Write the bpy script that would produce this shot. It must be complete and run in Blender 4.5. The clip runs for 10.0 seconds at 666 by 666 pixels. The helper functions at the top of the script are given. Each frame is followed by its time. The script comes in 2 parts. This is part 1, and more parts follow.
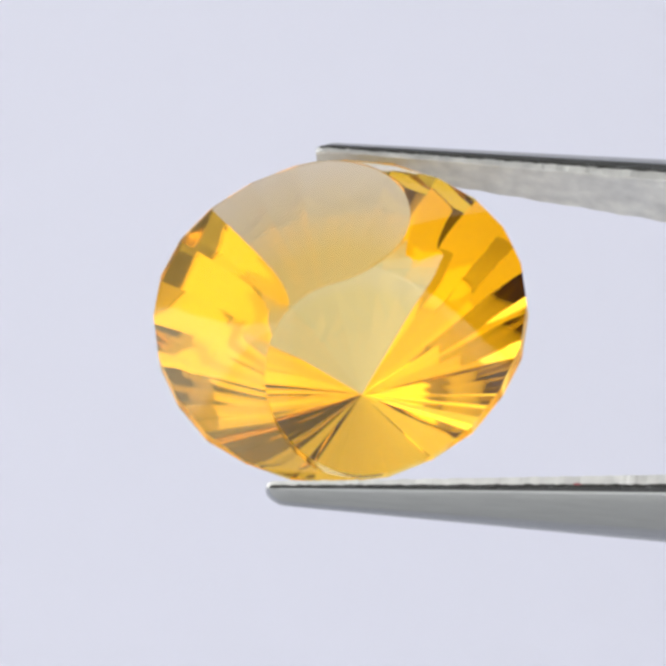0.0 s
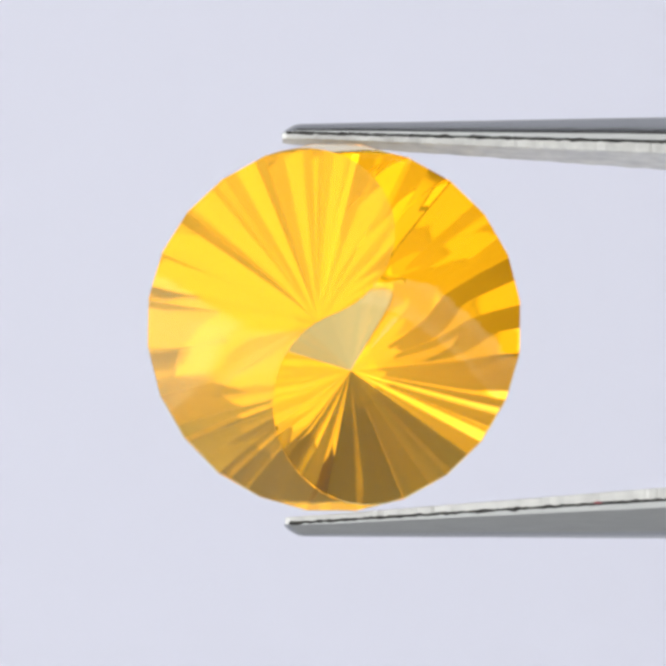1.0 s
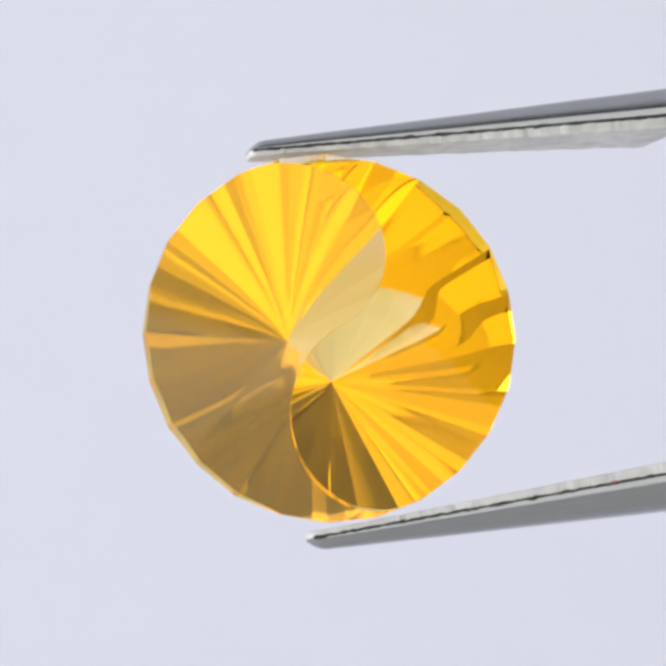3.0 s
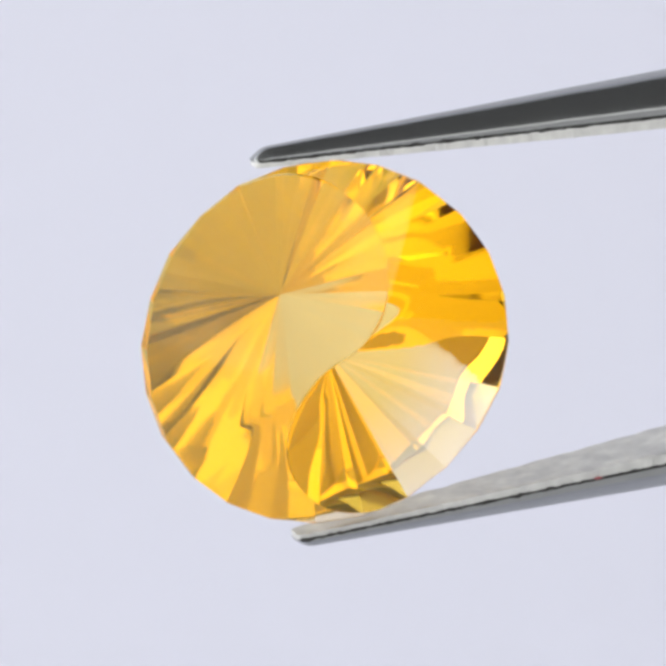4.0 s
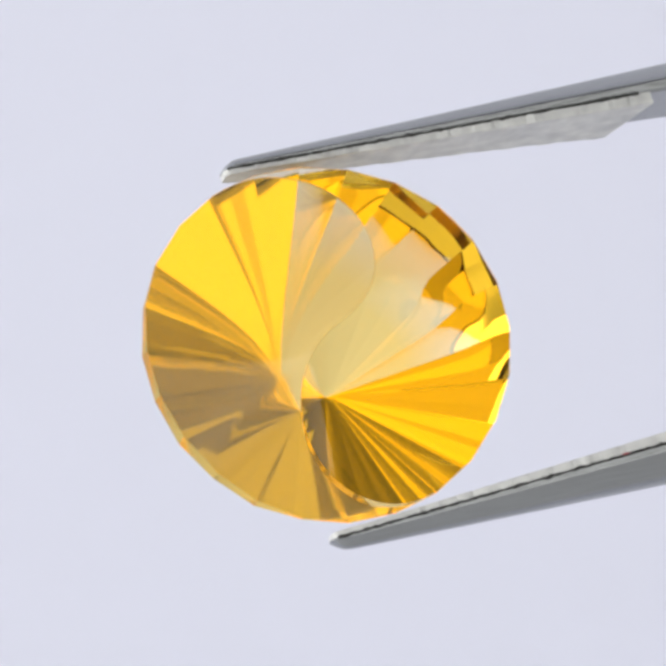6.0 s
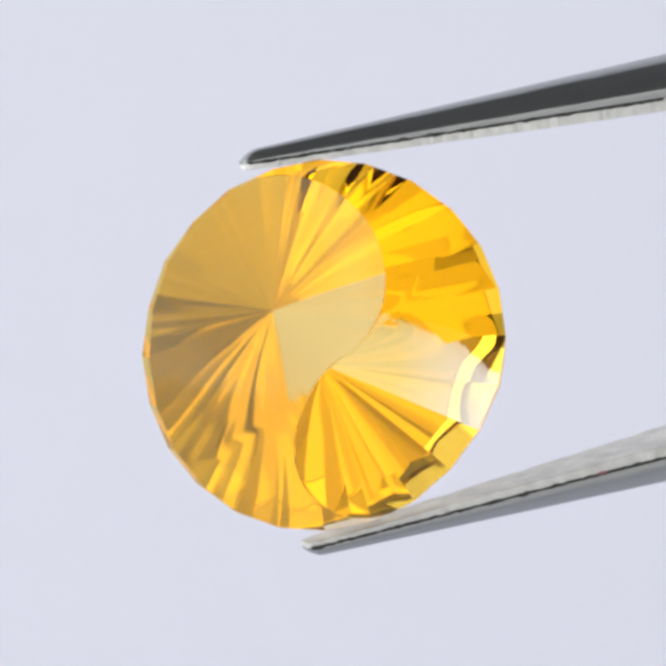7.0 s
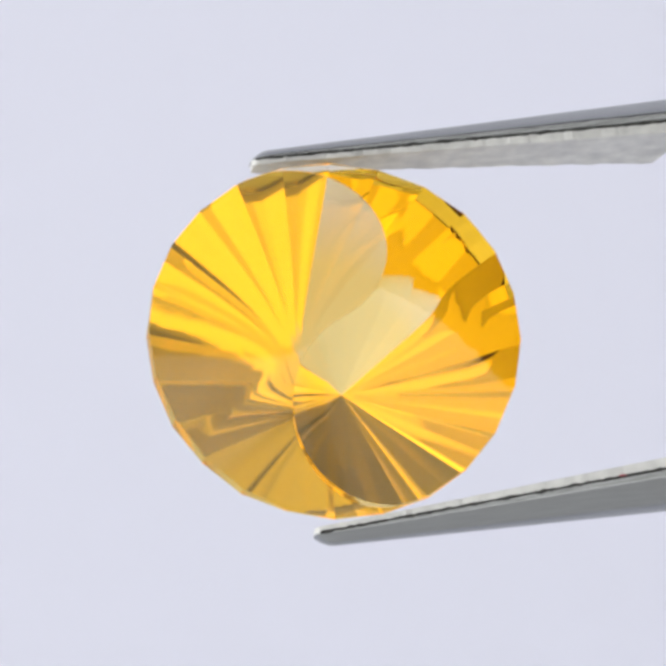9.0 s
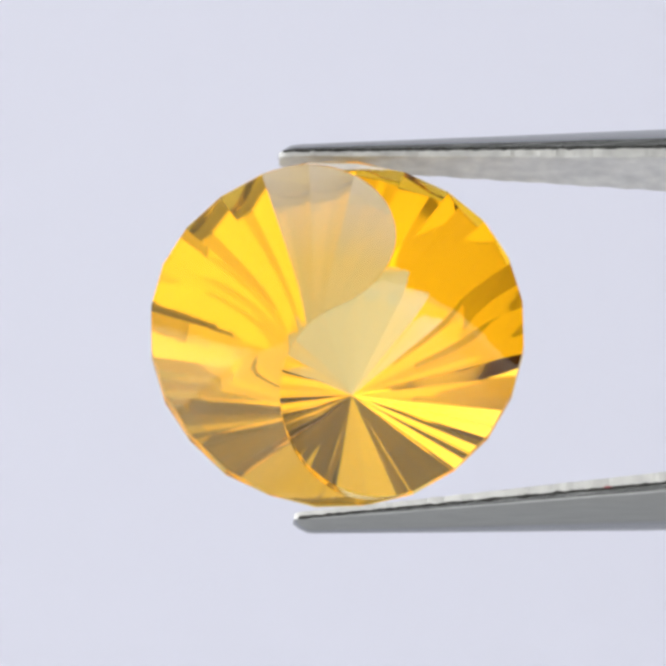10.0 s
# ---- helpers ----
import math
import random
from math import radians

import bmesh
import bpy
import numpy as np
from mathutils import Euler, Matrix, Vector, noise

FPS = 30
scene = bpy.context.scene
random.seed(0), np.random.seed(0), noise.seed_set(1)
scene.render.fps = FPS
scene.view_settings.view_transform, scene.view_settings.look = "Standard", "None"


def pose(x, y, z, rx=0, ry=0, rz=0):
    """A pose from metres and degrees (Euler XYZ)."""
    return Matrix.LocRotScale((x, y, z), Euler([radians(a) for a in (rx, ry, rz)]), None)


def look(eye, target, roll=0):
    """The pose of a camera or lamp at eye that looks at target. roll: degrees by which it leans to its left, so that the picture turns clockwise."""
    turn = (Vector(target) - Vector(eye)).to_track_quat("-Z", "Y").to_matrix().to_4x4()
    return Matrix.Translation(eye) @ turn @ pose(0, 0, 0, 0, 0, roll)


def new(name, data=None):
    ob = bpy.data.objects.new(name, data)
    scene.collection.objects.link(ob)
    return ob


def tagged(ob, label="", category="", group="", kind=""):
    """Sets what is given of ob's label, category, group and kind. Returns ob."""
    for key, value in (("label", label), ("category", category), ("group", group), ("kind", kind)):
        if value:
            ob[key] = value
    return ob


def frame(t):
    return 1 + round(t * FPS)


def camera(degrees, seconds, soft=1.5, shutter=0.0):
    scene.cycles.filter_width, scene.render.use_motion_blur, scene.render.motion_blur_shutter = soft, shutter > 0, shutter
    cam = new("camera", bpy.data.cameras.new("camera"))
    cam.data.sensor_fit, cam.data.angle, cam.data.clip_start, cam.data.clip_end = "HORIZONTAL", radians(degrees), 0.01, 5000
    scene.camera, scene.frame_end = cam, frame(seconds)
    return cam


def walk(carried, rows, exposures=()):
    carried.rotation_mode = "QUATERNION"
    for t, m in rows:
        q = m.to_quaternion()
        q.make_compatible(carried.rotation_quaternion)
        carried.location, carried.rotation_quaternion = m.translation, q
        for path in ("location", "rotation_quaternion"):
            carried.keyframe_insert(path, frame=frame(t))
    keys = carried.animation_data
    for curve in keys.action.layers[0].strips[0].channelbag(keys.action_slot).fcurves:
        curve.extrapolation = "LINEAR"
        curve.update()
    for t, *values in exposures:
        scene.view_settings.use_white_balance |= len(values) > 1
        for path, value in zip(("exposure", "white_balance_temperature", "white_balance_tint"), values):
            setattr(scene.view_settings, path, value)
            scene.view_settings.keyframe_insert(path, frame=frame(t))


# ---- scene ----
# A faceted yellow gemstone held in steel tweezers before a white paper backdrop.
# The camera stands still; the stone and the tweezers turn together.
DIST = 0.4119
HEIGHT = 0.25
cam = camera(2.994, 10.0, soft=4.0)
STILL = look((0, -DIST, HEIGHT), (0, 0, HEIGHT))
walk(cam, [(0.0, STILL), (10.0, STILL)])

# ---- world and lights ----
world = bpy.data.worlds.new("world")
scene.world = world
world.use_nodes = True
world.node_tree.nodes["Background"].inputs[0].default_value = (0.8, 0.85, 1.0, 1)
world.node_tree.nodes["Background"].inputs[1].default_value = 0.3
scene.view_settings.exposure = 0.0


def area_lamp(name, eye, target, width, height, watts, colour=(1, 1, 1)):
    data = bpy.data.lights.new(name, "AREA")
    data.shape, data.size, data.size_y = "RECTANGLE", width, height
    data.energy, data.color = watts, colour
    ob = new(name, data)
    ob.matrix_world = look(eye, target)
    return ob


# Added lights out of view: strips of two strengths streak the stone's facets.
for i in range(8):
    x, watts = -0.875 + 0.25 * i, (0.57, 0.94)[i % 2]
    area_lamp("added_front_light", (x, -0.96, 0.51), (x, 0, 0.51), 0.246, 1.0, watts)
# Added unseen light from the left, brightens backdrop and stone.
area_lamp("added_side_light", (-0.86, -0.14, 0.60), (0, -0.06, 0.42), 1.5, 0.95, 9.8)


# ---- materials ----
def material(name):
    m = bpy.data.materials.new(name)
    m.use_nodes = True
    n = m.node_tree.nodes
    return m, n, m.node_tree.links, n["Principled BSDF"]


def paint(name, colour, rough, scale, spread, bump=0.0):
    """A matte surface with mottling and fine relief."""
    m, n, l, p = material(name)
    co = n.new("ShaderNodeTexCoord")
    no = n.new("ShaderNodeTexNoise")
    no.inputs["Scale"].default_value, no.inputs["Detail"].default_value = scale, 6
    ramp = n.new("ShaderNodeMix")
    ramp.data_type = "RGBA"
    ramp.inputs[6].default_value = (*[c * (1 - spread) for c in colour], 1)
    ramp.inputs[7].default_value = (*[min(1, c * (1 + spread)) for c in colour], 1)
    l.new(co.outputs["Object"], no.inputs["Vector"])
    l.new(no.outputs["Fac"], ramp.inputs[0])
    l.new(ramp.outputs[2], p.inputs["Base Color"])
    p.inputs["Roughness"].default_value = rough
    if bump:
        b = n.new("ShaderNodeBump")
        b.inputs["Strength"].default_value, b.inputs["Distance"].default_value = bump, 0.0005
        fine = n.new("ShaderNodeTexNoise")
        fine.inputs["Scale"].default_value = scale * 40
        l.new(co.outputs["Object"], fine.inputs["Vector"])
        l.new(fine.outputs["Fac"], b.inputs["Height"])
        l.new(b.outputs["Normal"], p.inputs["Normal"])
    return m


def crystal(name, tint, rough=0.0, veil=0.0):
    """Clear yellow quartz, seen from its upper faces. A satin cut scatters part of the light (veil)."""
    m, n, l, p = material(name)
    n.remove(p)
    g = n.new("ShaderNodeBsdfGlass")
    g.inputs["IOR"].default_value = QUARTZ
    g.inputs["Roughness"].default_value = rough
    g.inputs["Color"].default_value = (*tint, 1)
    if veil:
        d = n.new("ShaderNodeBsdfDiffuse")
        d.inputs["Color"].default_value = (0.88, 0.55, 0.16, 1)
        blend = n.new("ShaderNodeMixShader")
        blend.inputs[0].default_value = veil
        l.new(g.outputs[0], blend.inputs[1])
        l.new(d.outputs[0], blend.inputs[2])
        g = blend
    l.new(g.outputs[0], n["Material Output"].inputs[0])
    return m


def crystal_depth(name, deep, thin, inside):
    """The underside of the stone: the light's way through it is put into the colour by radius, white near the thin rim,
    yellow in the thick middle, and golden for light thrown back inside.
    """
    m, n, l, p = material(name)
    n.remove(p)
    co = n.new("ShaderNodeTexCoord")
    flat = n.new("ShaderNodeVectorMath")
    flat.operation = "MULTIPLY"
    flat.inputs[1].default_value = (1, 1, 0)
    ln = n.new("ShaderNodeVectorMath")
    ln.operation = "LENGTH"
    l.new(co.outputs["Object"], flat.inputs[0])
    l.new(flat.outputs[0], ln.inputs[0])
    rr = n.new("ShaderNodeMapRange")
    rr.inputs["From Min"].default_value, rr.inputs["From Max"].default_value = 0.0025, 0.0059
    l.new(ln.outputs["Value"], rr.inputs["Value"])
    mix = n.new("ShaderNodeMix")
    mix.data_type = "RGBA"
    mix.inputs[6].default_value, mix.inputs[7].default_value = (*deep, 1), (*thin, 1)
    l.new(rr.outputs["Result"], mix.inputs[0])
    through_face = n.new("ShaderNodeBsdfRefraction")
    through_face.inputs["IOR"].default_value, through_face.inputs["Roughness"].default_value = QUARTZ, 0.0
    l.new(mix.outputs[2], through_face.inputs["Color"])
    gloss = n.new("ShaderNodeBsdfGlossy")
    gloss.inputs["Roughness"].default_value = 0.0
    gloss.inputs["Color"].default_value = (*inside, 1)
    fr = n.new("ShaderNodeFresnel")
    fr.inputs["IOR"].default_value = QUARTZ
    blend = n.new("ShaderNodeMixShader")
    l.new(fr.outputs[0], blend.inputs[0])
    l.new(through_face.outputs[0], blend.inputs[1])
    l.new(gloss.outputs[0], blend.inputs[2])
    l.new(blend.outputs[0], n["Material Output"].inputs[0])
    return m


def steel(name, base, rough, grain, bump, stretch=(1, 14, 14), spread=0.13):
    """Ground steel with lengthwise scratches."""
    m, n, l, p = material(name)
    co = n.new("ShaderNodeTexCoord")
    mp = n.new("ShaderNodeMapping")
    mp.inputs["Scale"].default_value = stretch
    no = n.new("ShaderNodeTexNoise")
    no.inputs["Scale"].default_value, no.inputs["Detail"].default_value = grain, 8
    l.new(co.outputs["Object"], mp.inputs["Vector"])
    l.new(mp.outputs["Vector"], no.inputs["Vector"])
    mix = n.new("ShaderNodeMix")
    mix.data_type = "RGBA"
    mix.inputs[6].default_value = (*[c * (1 - spread) for c in base], 1)
    mix.inputs[7].default_value = (*[min(1, c * (1 + spread)) for c in base], 1)
    l.new(no.outputs["Fac"], mix.inputs[0])
    l.new(mix.outputs[2], p.inputs["Base Color"])
    p.inputs["Metallic"].default_value = 1.0
    rr = n.new("ShaderNodeMapRange")
    rr.inputs["To Min"].default_value, rr.inputs["To Max"].default_value = rough * 0.8, rough * 1.25
    l.new(no.outputs["Fac"], rr.inputs["Value"])
    l.new(rr.outputs["Result"], p.inputs["Roughness"])
    b = n.new("ShaderNodeBump")
    b.inputs["Strength"].default_value, b.inputs["Distance"].default_value = bump, 0.00005
    l.new(no.outputs["Fac"], b.inputs["Height"])
    l.new(b.outputs["Normal"], p.inputs["Normal"])
    return m


PAPER = paint("white_paper", (0.79, 0.80, 0.89), 0.9, 6, 0.01)
WALL = paint("wall_paint", (0.74, 0.74, 0.74), 0.8, 4, 0.04)
CEILING = paint("dark_ceiling_paint", (0.13, 0.13, 0.13), 0.9, 4, 0.1)
# Dark tone of an unseen wall, added to give the stone dark reflections.
SHADE = paint("unseen_dark_wall", (0.10, 0.10, 0.10), 0.9, 4, 0.1)
TABLE = paint("white_table_paint", (0.84, 0.84, 0.85), 0.7, 5, 0.1)
RED = paint("red_dirt", (0.35, 0.10, 0.11), 0.7, 3000, 0.3)
QUARTZ = 1.56
GEM = crystal("yellow_quartz_polished", (1.0, 0.97, 0.86))
GEM_SOFT = crystal("yellow_quartz_satin", (1.0, 0.96, 0.84), 0.08, 0.18)
GEM_RIM = crystal("yellow_quartz_rim", (1.0, 0.86, 0.46), 0.16)
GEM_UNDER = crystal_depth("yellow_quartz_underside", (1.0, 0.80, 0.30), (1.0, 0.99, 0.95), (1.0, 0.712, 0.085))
STEEL = steel("ground_steel", (0.36, 0.37, 0.36), 0.24, 700, 0.16)
STEEL_WORN = steel("worn_steel", (0.07, 0.07, 0.065), 0.6, 3000, 0.6, (1, 1, 1))
STEEL_INNER = steel("blasted_steel", (0.74, 0.74, 0.71), 0.7, 1400, 1.0, (1, 1, 1), 0.35)


def part(name, bm, mat, parent, label=""):
    me = bpy.data.meshes.new(name)
    bm.to_mesh(me)
    bm.free()
    for m in mat if isinstance(mat, (list, tuple)) else [mat]:
        me.materials.append(m)
    ob = new(name, me)
    ob.parent = parent
    return tagged(ob, label) if label else ob


def slab(name, x0, x1, y0, y1, z0, z1, mat):
    bm = bmesh.new()
    bmesh.ops.create_cube(bm, size=1, matrix=Matrix.Translation(((x0 + x1) / 2, (y0 + y1) / 2, (z0 + z1) / 2)) @ Matrix.Diagonal((x1 - x0, y1 - y0, z1 - z0, 1)))
    return part(name, bm, mat, None)


# ---- the place: a small added room out of view, its tones shape reflections ----
for name, box, mat, label in (
        ("wall_left", (-1.02, -1.0, -1.0, 0.7, 0, 1.1), WALL, "plain pale grey painted side wall"),
        ("wall_right", (1.0, 1.02, -1.0, 0.7, 0, 1.1), SHADE, "plain dark grey side wall, added out of view for dark reflections"),
        ("wall_behind", (-1.02, 1.02, -1.02, -1.0, 0, 1.1), WALL, "plain grey wall behind the camera"),
        ("wall_back", (-1.02, 1.02, 0.7, 0.72, 0, 1.1), WALL, "plain wall behind the white paper"),
        ("floor", (-1.02, 1.02, -1.02, 0.72, -0.02, 0.0), TABLE, "plain white table surface"),
        ("ceiling", (-1.02, 1.02, -1.02, 0.72, 1.1, 1.12), CEILING, "plain dark ceiling")):
    tagged(slab(name, *box, mat), label, name.split("_")[0], kind="structure")


def backdrop():
    """A sheet of paper that curves from the table up the back and, out of view, forward again at the top, a curl added
    to reflect light into the stone.
    """
    prof = [(0.05, 0.003), (0.25, 0.003)]
    prof += [(0.25 + 0.2 * math.sin(a), 0.203 - 0.2 * math.cos(a)) for a in [radians(6 * i) for i in range(1, 16)]]
    prof += [(0.45, 0.5), (0.45, 0.83)]
    prof += [(0.23 + 0.22 * math.cos(a), 0.83 + 0.22 * math.sin(a)) for a in [radians(6 * i) for i in range(1, 14)]]
    outer = [(y + 0.002, z - 0.0025 if z < 0.4 else z + 0.0015) for y, z in prof]
    loop = prof + outer[::-1]
    bm = bmesh.new()
    rows = [[bm.verts.new((x, y, z)) for y, z in loop] for x in (-0.9, 0.9)]
    n = len(loop)
    for i in range(n):
        k = (i + 1) % n
        bm.faces.new((rows[0][i], rows[1][i], rows[1][k], rows[0][k])).smooth = i not in (len(prof) - 1, n - 1)
    bmesh.ops.recalc_face_normals(bm, faces=bm.faces[:])
    return tagged(part("backdrop", bm, PAPER, None), "smooth white paper backdrop with a faint lavender cast", "backdrop", kind="structure")


backdrop()

# ---- the gemstone ----
R = 0.00605          # radius of the round outline
SIDES, PHASE = 24, 6.3
GIRDLE = -0.05 * R         # height of the girdle's lower edge
S_TURN = 110.0        # direction of one end of the S-shaped ridge, degrees
RIDGE = 0.37 * R      # height of the ridge over the girdle's lower edge
SLOPE = 0.38          # fall of both halves of the top
FALL = -60.0          # direction in which one half falls
PAVILION = 43.8
HOLLOW = 0.009        # hollow of each lower facet, in its own width


def soft_min(a, b, k):
    h = max(k - abs(a - b), 0.0) / k
    return min(a, b) - h * h * k * 0.25


def top_height(x, y, side):
    """Height of the top. Each half is a flat cut, side 1 falling towards FALL and side -1 the other way, that turns into a shallow dome in its narrow tail."""
    u = (x * math.cos(radians(FALL)) + y * math.sin(radians(FALL))) * side
    bow = math.sqrt(x * x + y * y + (0.25 * R) ** 2) - 0.25 * R
    return max(GIRDLE + 0.03 * R, soft_min(RIDGE - SLOPE * u, RIDGE + 0.05 * R * (1 - (x * x + y * y) / (R * R)) - 0.38 * bow + 0.15 * min(0.0, u), (0.035 if side > 0 else 0.14) * R))


def gem():
    corner = R
    rim = []
    for i in range(SIDES):
        a = radians(PHASE + i * 360 / SIDES)
        rim.append((corner * math.cos(a), corner * math.sin(a)))

    uneven = [0.009 * R * random.uniform(-1, 1) + 0.008 * R * (-1) ** i for i in range(SIDES)]

    def low(deg):
        """Height of the rim's lower edge, slightly uneven from corner to corner."""
        f = (deg - PHASE) / (360 / SIDES)
        i = math.floor(f + 1e-6)
        f = min(1.0, max(0.0, f - i))
        half = radians(180 / SIDES)
        f = 0.5 + 0.5 * math.tan((f - 0.5) * 2 * half) / math.tan(half)
        return GIRDLE + uneven[i % SIDES] * (1 - f) + uneven[(i + 1) % SIDES] * f

    def on_rim(deg):
        """The point of the polygon in that direction."""
        step = 360 / SIDES
        i = math.floor((deg - PHASE) / step)
        mid = radians(PHASE + (i + 0.5) * step)
        r = corner * math.cos(radians(step / 2)) / math.cos(radians(deg) - mid)
        return (r * math.cos(radians(deg)), r * math.sin(radians(deg)))

    def rim_side(start, end):
        step = 1 if end > start else -1
        angles = [start + step * 2.5 * k for k in range(int(abs(end - start) / 2.5))] + [end]
        corners = [PHASE + k * 360 / SIDES for k in range(-SIDES, 2 * SIDES)]
        lo, hi = min(start, end), max(start, end)
        angles = [a for a in angles if a in (start, end) or min(abs(a - c) for c in corners) > 1.2]
        angles += [c for c in corners if lo + 0.1 < c < hi - 0.1]
        return sorted(angles, reverse=step < 0)

    def s_curve(f):
        """The yin-yang line from one end (f = 0) to the other (f = 1)."""
        e = Vector(on_rim(S_TURN))
        e2 = Vector(on_rim(S_TURN + 180))
        if f <= 0.5:
            c, r, a = e / 2, e.length / 2, S_TURN - 360 * f
        else:
            c, r, a = e2 / 2, e2.length / 2, S_TURN + (f - 0.5) * 360
        return (c.x + r * math.cos(radians(a)), c.y + r * math.sin(radians(a)))

    stone = new("gemstone")
    tagged(stone, "round faceted golden yellow crystal with an S-shaped ridge held in tweezers", "gemstone")
    girdle = bmesh.new()
    for side, mat, ang in ((-1, 1, rim_side(S_TURN, S_TURN + 180)), (1, 0, rim_side(S_TURN, S_TURN - 180))):
        bm = bmesh.new()
        n, m = len(ang), 14
        grid = []
        for i, a in enumerate(ang):
            f = i / (n - 1)
            p, q = Vector(s_curve(f)), Vector(on_rim(a))
            row = []
            for j in range(m + 1):
                w = p.lerp(q, j / m)
                row.append(bm.verts.new((w.x, w.y, top_height(w.x, w.y, side))))
            grid.append(row)
        for i in range(n - 1):
            for j in range(m):
                vs = (grid[i][j], grid[i][j + 1], grid[i + 1][j + 1], grid[i + 1][j])
                if side > 0:
                    vs = vs[::-1]
                f = bm.faces.new(vs)
                f.smooth = True
        edge = [row[m].co.copy() for row in grid]
        part("top_half", bm, GEM_SOFT if mat else GEM, stone, "satin half of the top" if mat else "polished clear half of the top")
        # upright rim
        for i in range(n - 1):
            a, b = edge[i], edge[i + 1]
            k = [girdle.verts.new(c) for c in ((a.x, a.y, low(ang[i])), (b.x, b.y, low(ang[i + 1])), b, a)]
            girdle.faces.new(k if side < 0 else k[::-1])
    # low step along the S-shaped line
    m = 96
    bm = bmesh.new()
    for i in range(m):
        (x0, y0), (x1, y1) = s_curve(i / m), s_curve((i + 1) / m)
        k = [bm.verts.new(c) for c in ((x0, y0, top_height(x0, y0, -1)), (x1, y1, top_height(x1, y1, -1)), (x1, y1, top_height(x1, y1, 1)), (x0, y0, top_height(x0, y0, 1)))]
        bm.faces.new(k[::-1])
    part("ridge", bm, GEM_RIM, stone, "S-shaped step between the halves")
    part("girdle", girdle, GEM_RIM, stone, "narrow upright rim")
    # pointed underside, one facet a side
    tip = (0, 0, GIRDLE - R * math.cos(radians(180 / SIDES)) * math.tan(radians(PAVILION)))
    for i in range(SIDES):
        k = (i + 1) % SIDES
        a, b, t = Vector((*rim[i], GIRDLE + uneven[i])), Vector((*rim[k], GIRDLE + uneven[k])), Vector(tip)
        n = (b - a).cross(t - a).normalized()
        hollow = HOLLOW * random.uniform(0.6, 1.4)
        bm = bmesh.new()
        rows = []
        for v in (0.0, 0.2, 0.4, 0.6, 0.8, 1.0):
            row = []
            for j in range(9):
                u = j / 8
                sag = hollow * (b - a).length * v * 4 * u * (1 - u)
                row.append(bm.verts.new(t.lerp(a.lerp(b, u), v) + n * sag) if v else None)
            rows.append(row)
        point = bm.verts.new(t)
        for p, q in zip(rows, rows[1:]):
            for j in range(8):
                ring = (q[j + 1], q[j], p[j], p[j + 1]) if p[0] else (q[j + 1], q[j], point)
                bm.faces.new(ring).smooth = True
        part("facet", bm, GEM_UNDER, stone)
    return stone


# ---- the tweezers ----
SECTION = [(0.94, 0.0), (1.0, 0.08), (1.0, 0.27), (0.97, 0.33), (0.76, 0.58), (0.46, 0.86), (0.36, 0.94), (0.18, 0.99),
           (-0.16, 1.0), (-0.50, 0.88), (-0.74, 0.64), (-0.92, 0.38), (-1.0, 0.20), (-1.0, 0.0)]
FLAT = (0, 1, 12, 13)     # plane faces of the section


def arm_form(x):
    """Inner face, outer face, front and back of an arm at x, all in radii of the stone."""
    k = max(0.0, x - 2.0)
    inner = 1.022 - 0.046 * x - 0.0003 * k * k
    inner = max(inner, 0.02)
    thick = 0.107 + 0.056 * min(x, 3.0)
    front, back = 0.069 + 0.06 * min(x, 9), -0.115 - 0.085 * min(x, 9)
    if x < -0.2:
        end = max(0.0, (x + 0.285) / 0.085)
        bow = math.sqrt(max(0.0, 1 - (1 - end) ** 2))
        thick *= 0.3 + 0.35 * end + 0.35 * bow
        mid = (front + back) / 2
        front, back = mid + (front - mid) * (0.45 + 0.55 * bow), mid + (back - mid) * (0.45 + 0.55 * bow)
    return inner, inner + thick, front, back


U = 0.006            # unit of arm_form


def loft(bm, rings, mat=0, flat=(0, 3)):
    n = len(rings[0])
    for a, b in zip(rings, rings[1:]):
        for i in range(n):
            f = bm.faces.new((a[i], a[(i + 1) % n], b[(i + 1) % n], b[i]))
            f.smooth, f.material_index = i not in flat, mat
    bm.faces.new(rings[0])
    bm.faces.new(rings[-1][::-1])
    bmesh.ops.recalc_face_normals(bm, faces=bm.faces[:])


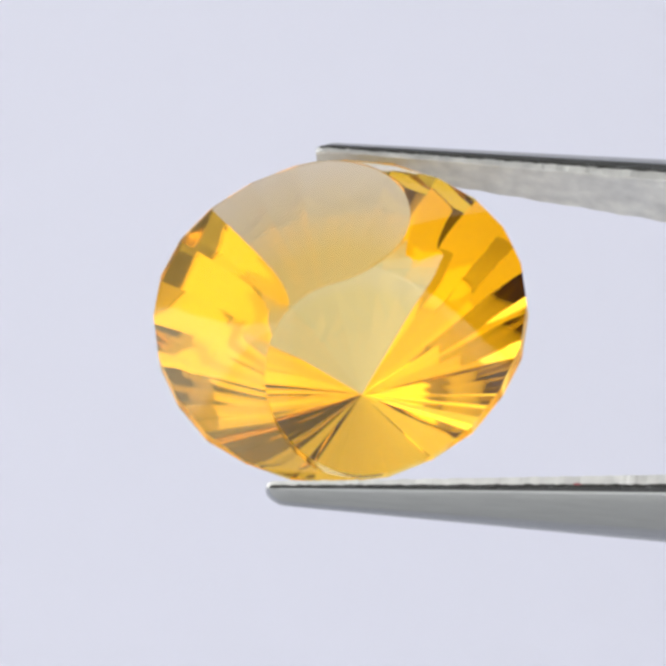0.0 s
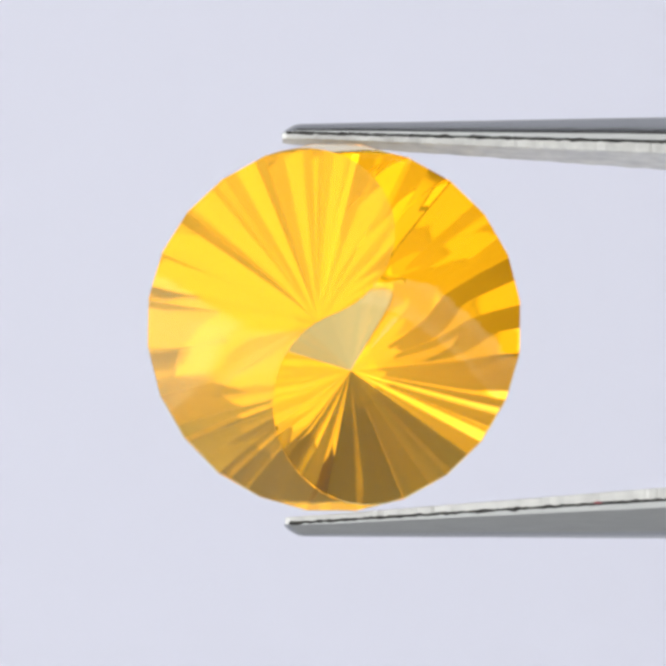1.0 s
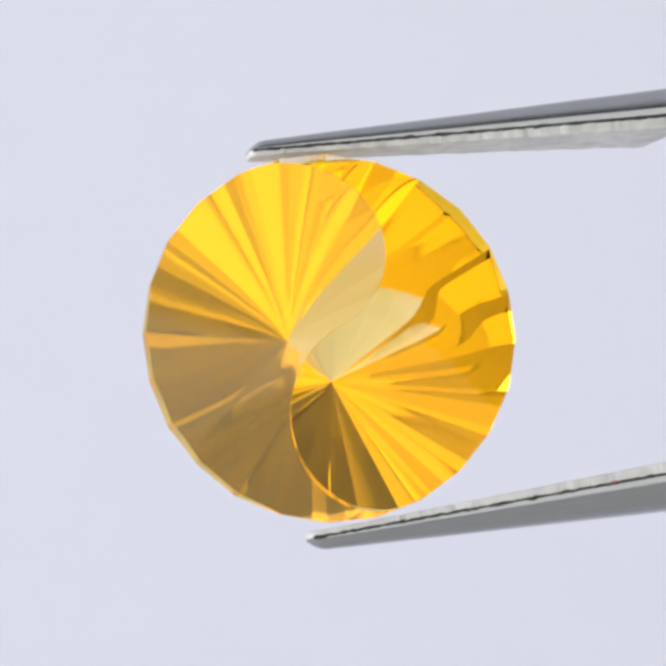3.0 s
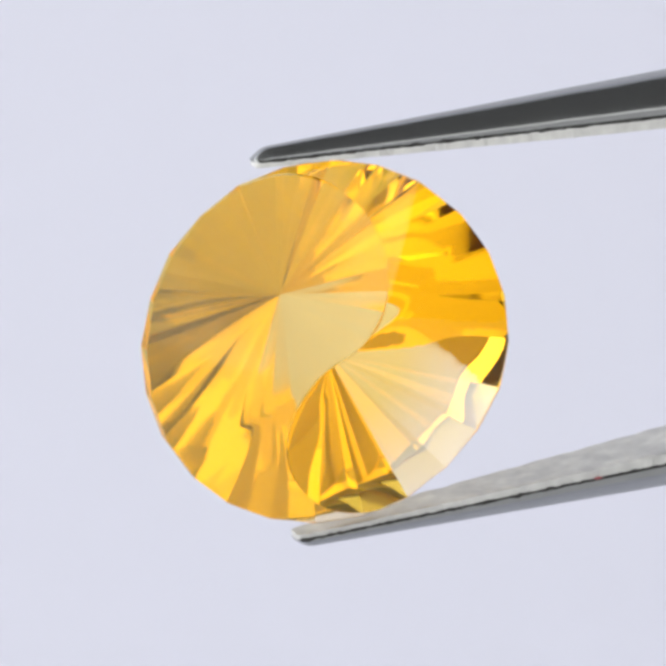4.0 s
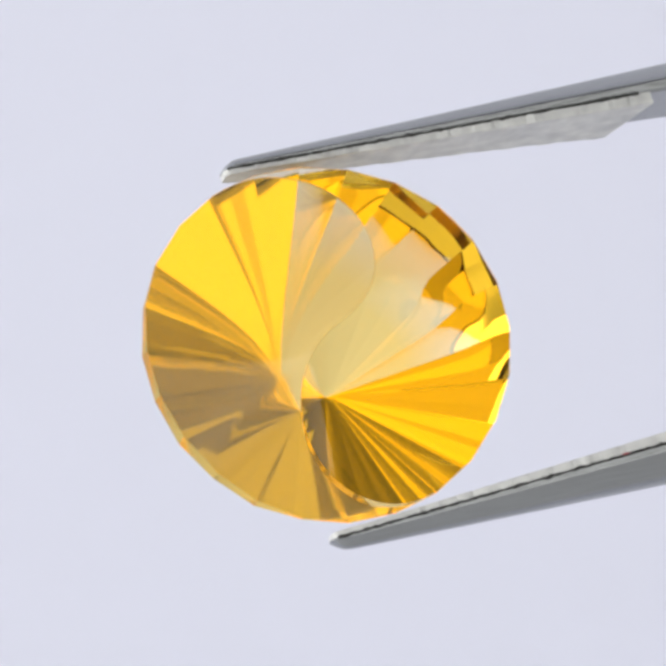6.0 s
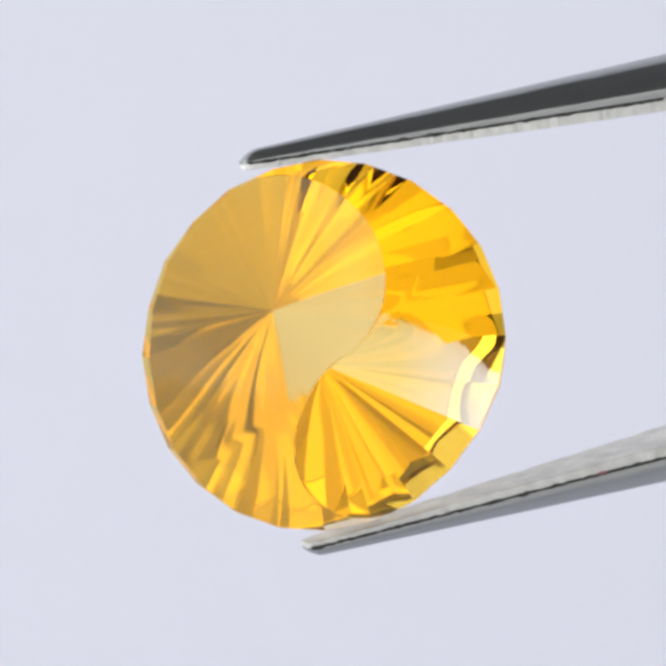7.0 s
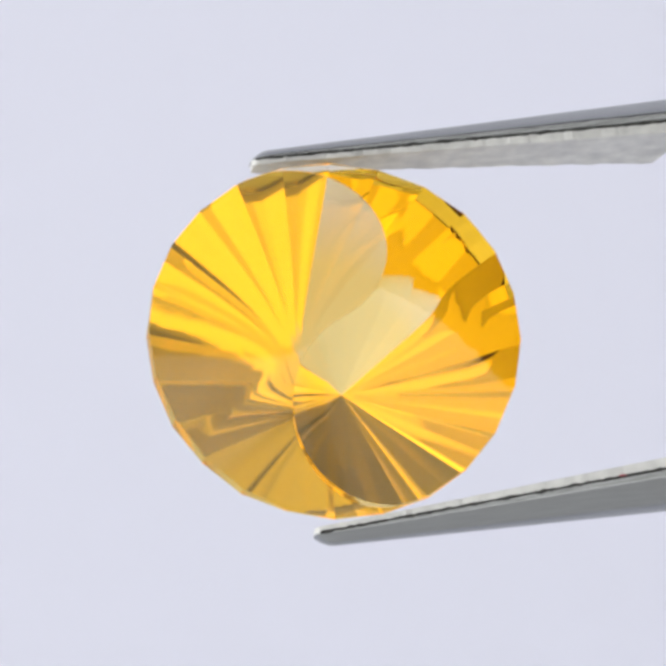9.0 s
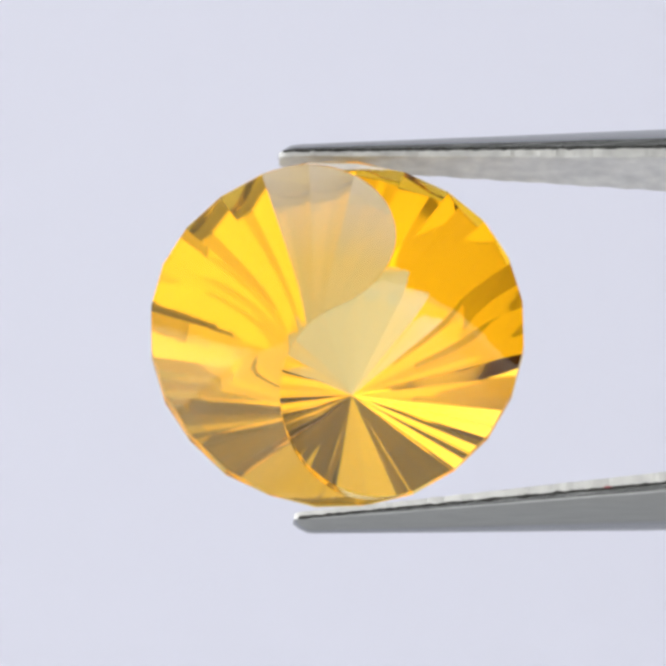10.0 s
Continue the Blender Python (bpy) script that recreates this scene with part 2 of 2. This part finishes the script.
def tweezer_arm(sign, parent, pad_end):
    """One arm: flat inside, rounded outside, thin at the tip."""
    xs = [-0.285, -0.28, -0.27, -0.255, -0.235, -0.21, -0.18] + [-0.1 + 0.15 * i for i in range(18)] + [3, 4, 6, 8, 11, 14, 17, 20, 20.8]
    bm = bmesh.new()
    rings = []
    for x in xs:
        inner, outer, front, back = arm_form(x)
        mid, half = (front + back) / 2, (front - back) / 2
        wob = 0.0015 * noise.noise((x * 3, sign * 5, 0))
        rings.append([bm.verts.new((x * U, sign * (inner + 0.03 + h * (outer - inner - 0.03) + wob) * U, (mid + w * half) * U)) for w, h in SECTION])
    loft(bm, rings, 0, FLAT)
    arm = part("arm", bm, STEEL, parent, "ground steel arm, dark on top with fine scratches")
    # blasted inner face, slightly proud
    bm = bmesh.new()
    rings = []
    for i in range(240):
        x = -0.28 + (pad_end + 0.28) * i / 239
        inner, outer, front, back = arm_form(x)
        rag = 0.006 * noise.noise((x * 14, sign * 3, 1)) + 0.003 * noise.noise((x * 45, sign, 2))
        chip = 0.005 * noise.noise((x * 60, sign, 6)) + 0.003 * noise.noise((x * 17, sign, 9))
        grow = 0.017 * max(0.0, x)
        rag2 = 0.010 * noise.noise((x * 9, sign * 3, 5))
        f, b = front + 0.002 + rag, back - 0.002 + rag2
        lean = 0.35 * (i / 239) ** 10
        rings.append([bm.verts.new(((x + lean * z) * U, sign * y * U, z * U)) for y, z in ((inner + 0.036, f - 0.006), (inner - grow + 0.003 + chip, f), (inner - grow - 0.001, f - 0.008), (inner - grow - 0.002 + rag2 * 0.3, b), (inner + 0.036, b + 0.012))])
    loft(bm, rings, 0, range(5))
    part("grip_face", bm, STEEL_INNER, arm, "pale matt inner gripping face")
    # worn dark seam along the front inner edge
    bm = bmesh.new()
    rings = []
    for i in range(260):
        x = -0.26 + (pad_end + 0.26) * i / 259
        inner, outer, front, back = arm_form(x)
        t = 0.5 + noise.noise((x * 11, sign * 7, 3)) + 0.7 * noise.noise((x * 37, sign * 2, 4))
        r = 0.0045 + 0.006 * max(0.0, t)
        y, z = inner + 0.035 + 0.006 * noise.noise((x * 26, sign, 8)) + 0.003 * noise.noise((x * 70, sign, 11)), front
        rings.append([bm.verts.new((x * U, sign * (y + r * c) * U, (z + r * 0.9 * q) * U)) for c, q in ((-1, 0), (0, 1), (1, 0), (0, -1))])
    loft(bm, rings)
    part("worn_edge", bm, STEEL_WORN, arm, "dark ragged worn edge")
    return arm


def tweezers():
    base = new("tweezers")
    tagged(base, "pointed steel tweezers gripping the stone, worn inner edges", "tweezers")
    tweezer_arm(1, base, 2.06)
    tweezer_arm(-1, base, 2.6)
    # a small red speck on the worn edge
    inner, outer, front, back = arm_form(1.40)
    bm = bmesh.new()
    bmesh.ops.create_icosphere(bm, subdivisions=2, radius=1, matrix=Matrix.Translation((1.40 * U, -(inner + 0.03) * U, (front + 0.001) * U)) @ Matrix.Diagonal((0.024 * U, 0.008 * U, 0.011 * U, 1)))
    part("speck", bm, RED, base, "small dull red speck of dirt")
    # joint that holds both arms together
    bm = bmesh.new()
    bmesh.ops.create_cube(bm, size=1, matrix=Matrix.Translation((0.122, 0, -0.0001)) @ Matrix.Diagonal((0.006, 0.0012, 0.006, 1)))
    part("joint", bm, STEEL, base)
    return base


stone = gem()
holder = tweezers()

# ---- poses: seconds, place in millimetres (right, up, near), turn in degrees about the right, up and near axes
POSES = [
    (0.0, 0.333, 0.324, 0.0, -30.18, -7.78, -3.79),
    (0.5, 0.209, 0.244, 0.0, -21.67, -4.86, -1.97),
    (0.7, 0.185, 0.167, 0.0, -13.67, -2.33, -0.98),
    (1.0, 0.091, 0.141, 0.0, -10.07, -0.29, 0.50),
    (1.2, 0.044, 0.071, 0.0, -3.48, 1.65, 1.29),
    (1.5, -0.015, 0.036, 0.0, 7.48, -1.07, 2.36),
    (2.0, -0.034, -0.018, 0.0, 9.15, 1.11, 3.25),
    (2.5, -0.037, -0.137, 0.0, -8.08, 7.09, 5.27),
    (2.7, -0.078, -0.176, 0.0, -9.98, 9.56, 5.97),
    (3.8, -0.242, -0.265, 0.0, 6.12, 13.52, 9.35),
    (4.0, -0.287, -0.283, 0.0, 16.90, 13.04, 10.15),
    (4.5, -0.328, -0.334, 0.0, 19.31, 15.41, 11.10),
    (5.0, -0.280, -0.425, 0.0, 0.73, 16.79, 12.21),
    (5.5, -0.189, -0.423, 0.0, -13.02, 17.96, 12.41),
    (5.7, -0.208, -0.399, 0.0, -16.10, 16.78, 12.52),
    (6.8, -0.287, -0.430, 0.0, 2.42, 17.21, 12.40),
    (7.0, -0.324, -0.412, 0.0, 11.15, 16.30, 12.40),
    (7.5, -0.255, -0.391, 0.0, 26.82, 16.48, 11.80),
    (8.0, -0.187, -0.364, 0.0, 17.77, 12.39, 9.50),
    (8.5, -0.072, -0.366, 0.0, -4.53, 11.38, 8.54),
    (9.0, 0.035, -0.296, 0.0, -17.64, 9.85, 6.80),
    (9.5, 0.116, -0.135, 0.0, -30.29, 5.80, 4.43),
    (10.0, 0.180, -0.079, 0.0, -22.41, 1.89, 1.70),
]


SEAT = pose(-0.00005, 0.00003, 0.0003)      # how the stone sits between the tips


def motions():
    base = Matrix.Translation((0, 0, HEIGHT)) @ pose(0, 0, 0, 90, 0, 0)
    rows = [(t, base @ pose(x / 1000, y / 1000, z / 1000, rx, ry, rz)) for t, x, y, z, rx, ry, rz in POSES]
    walk(stone, [(t, m @ SEAT) for t, m in rows])
    walk(holder, rows)


motions()
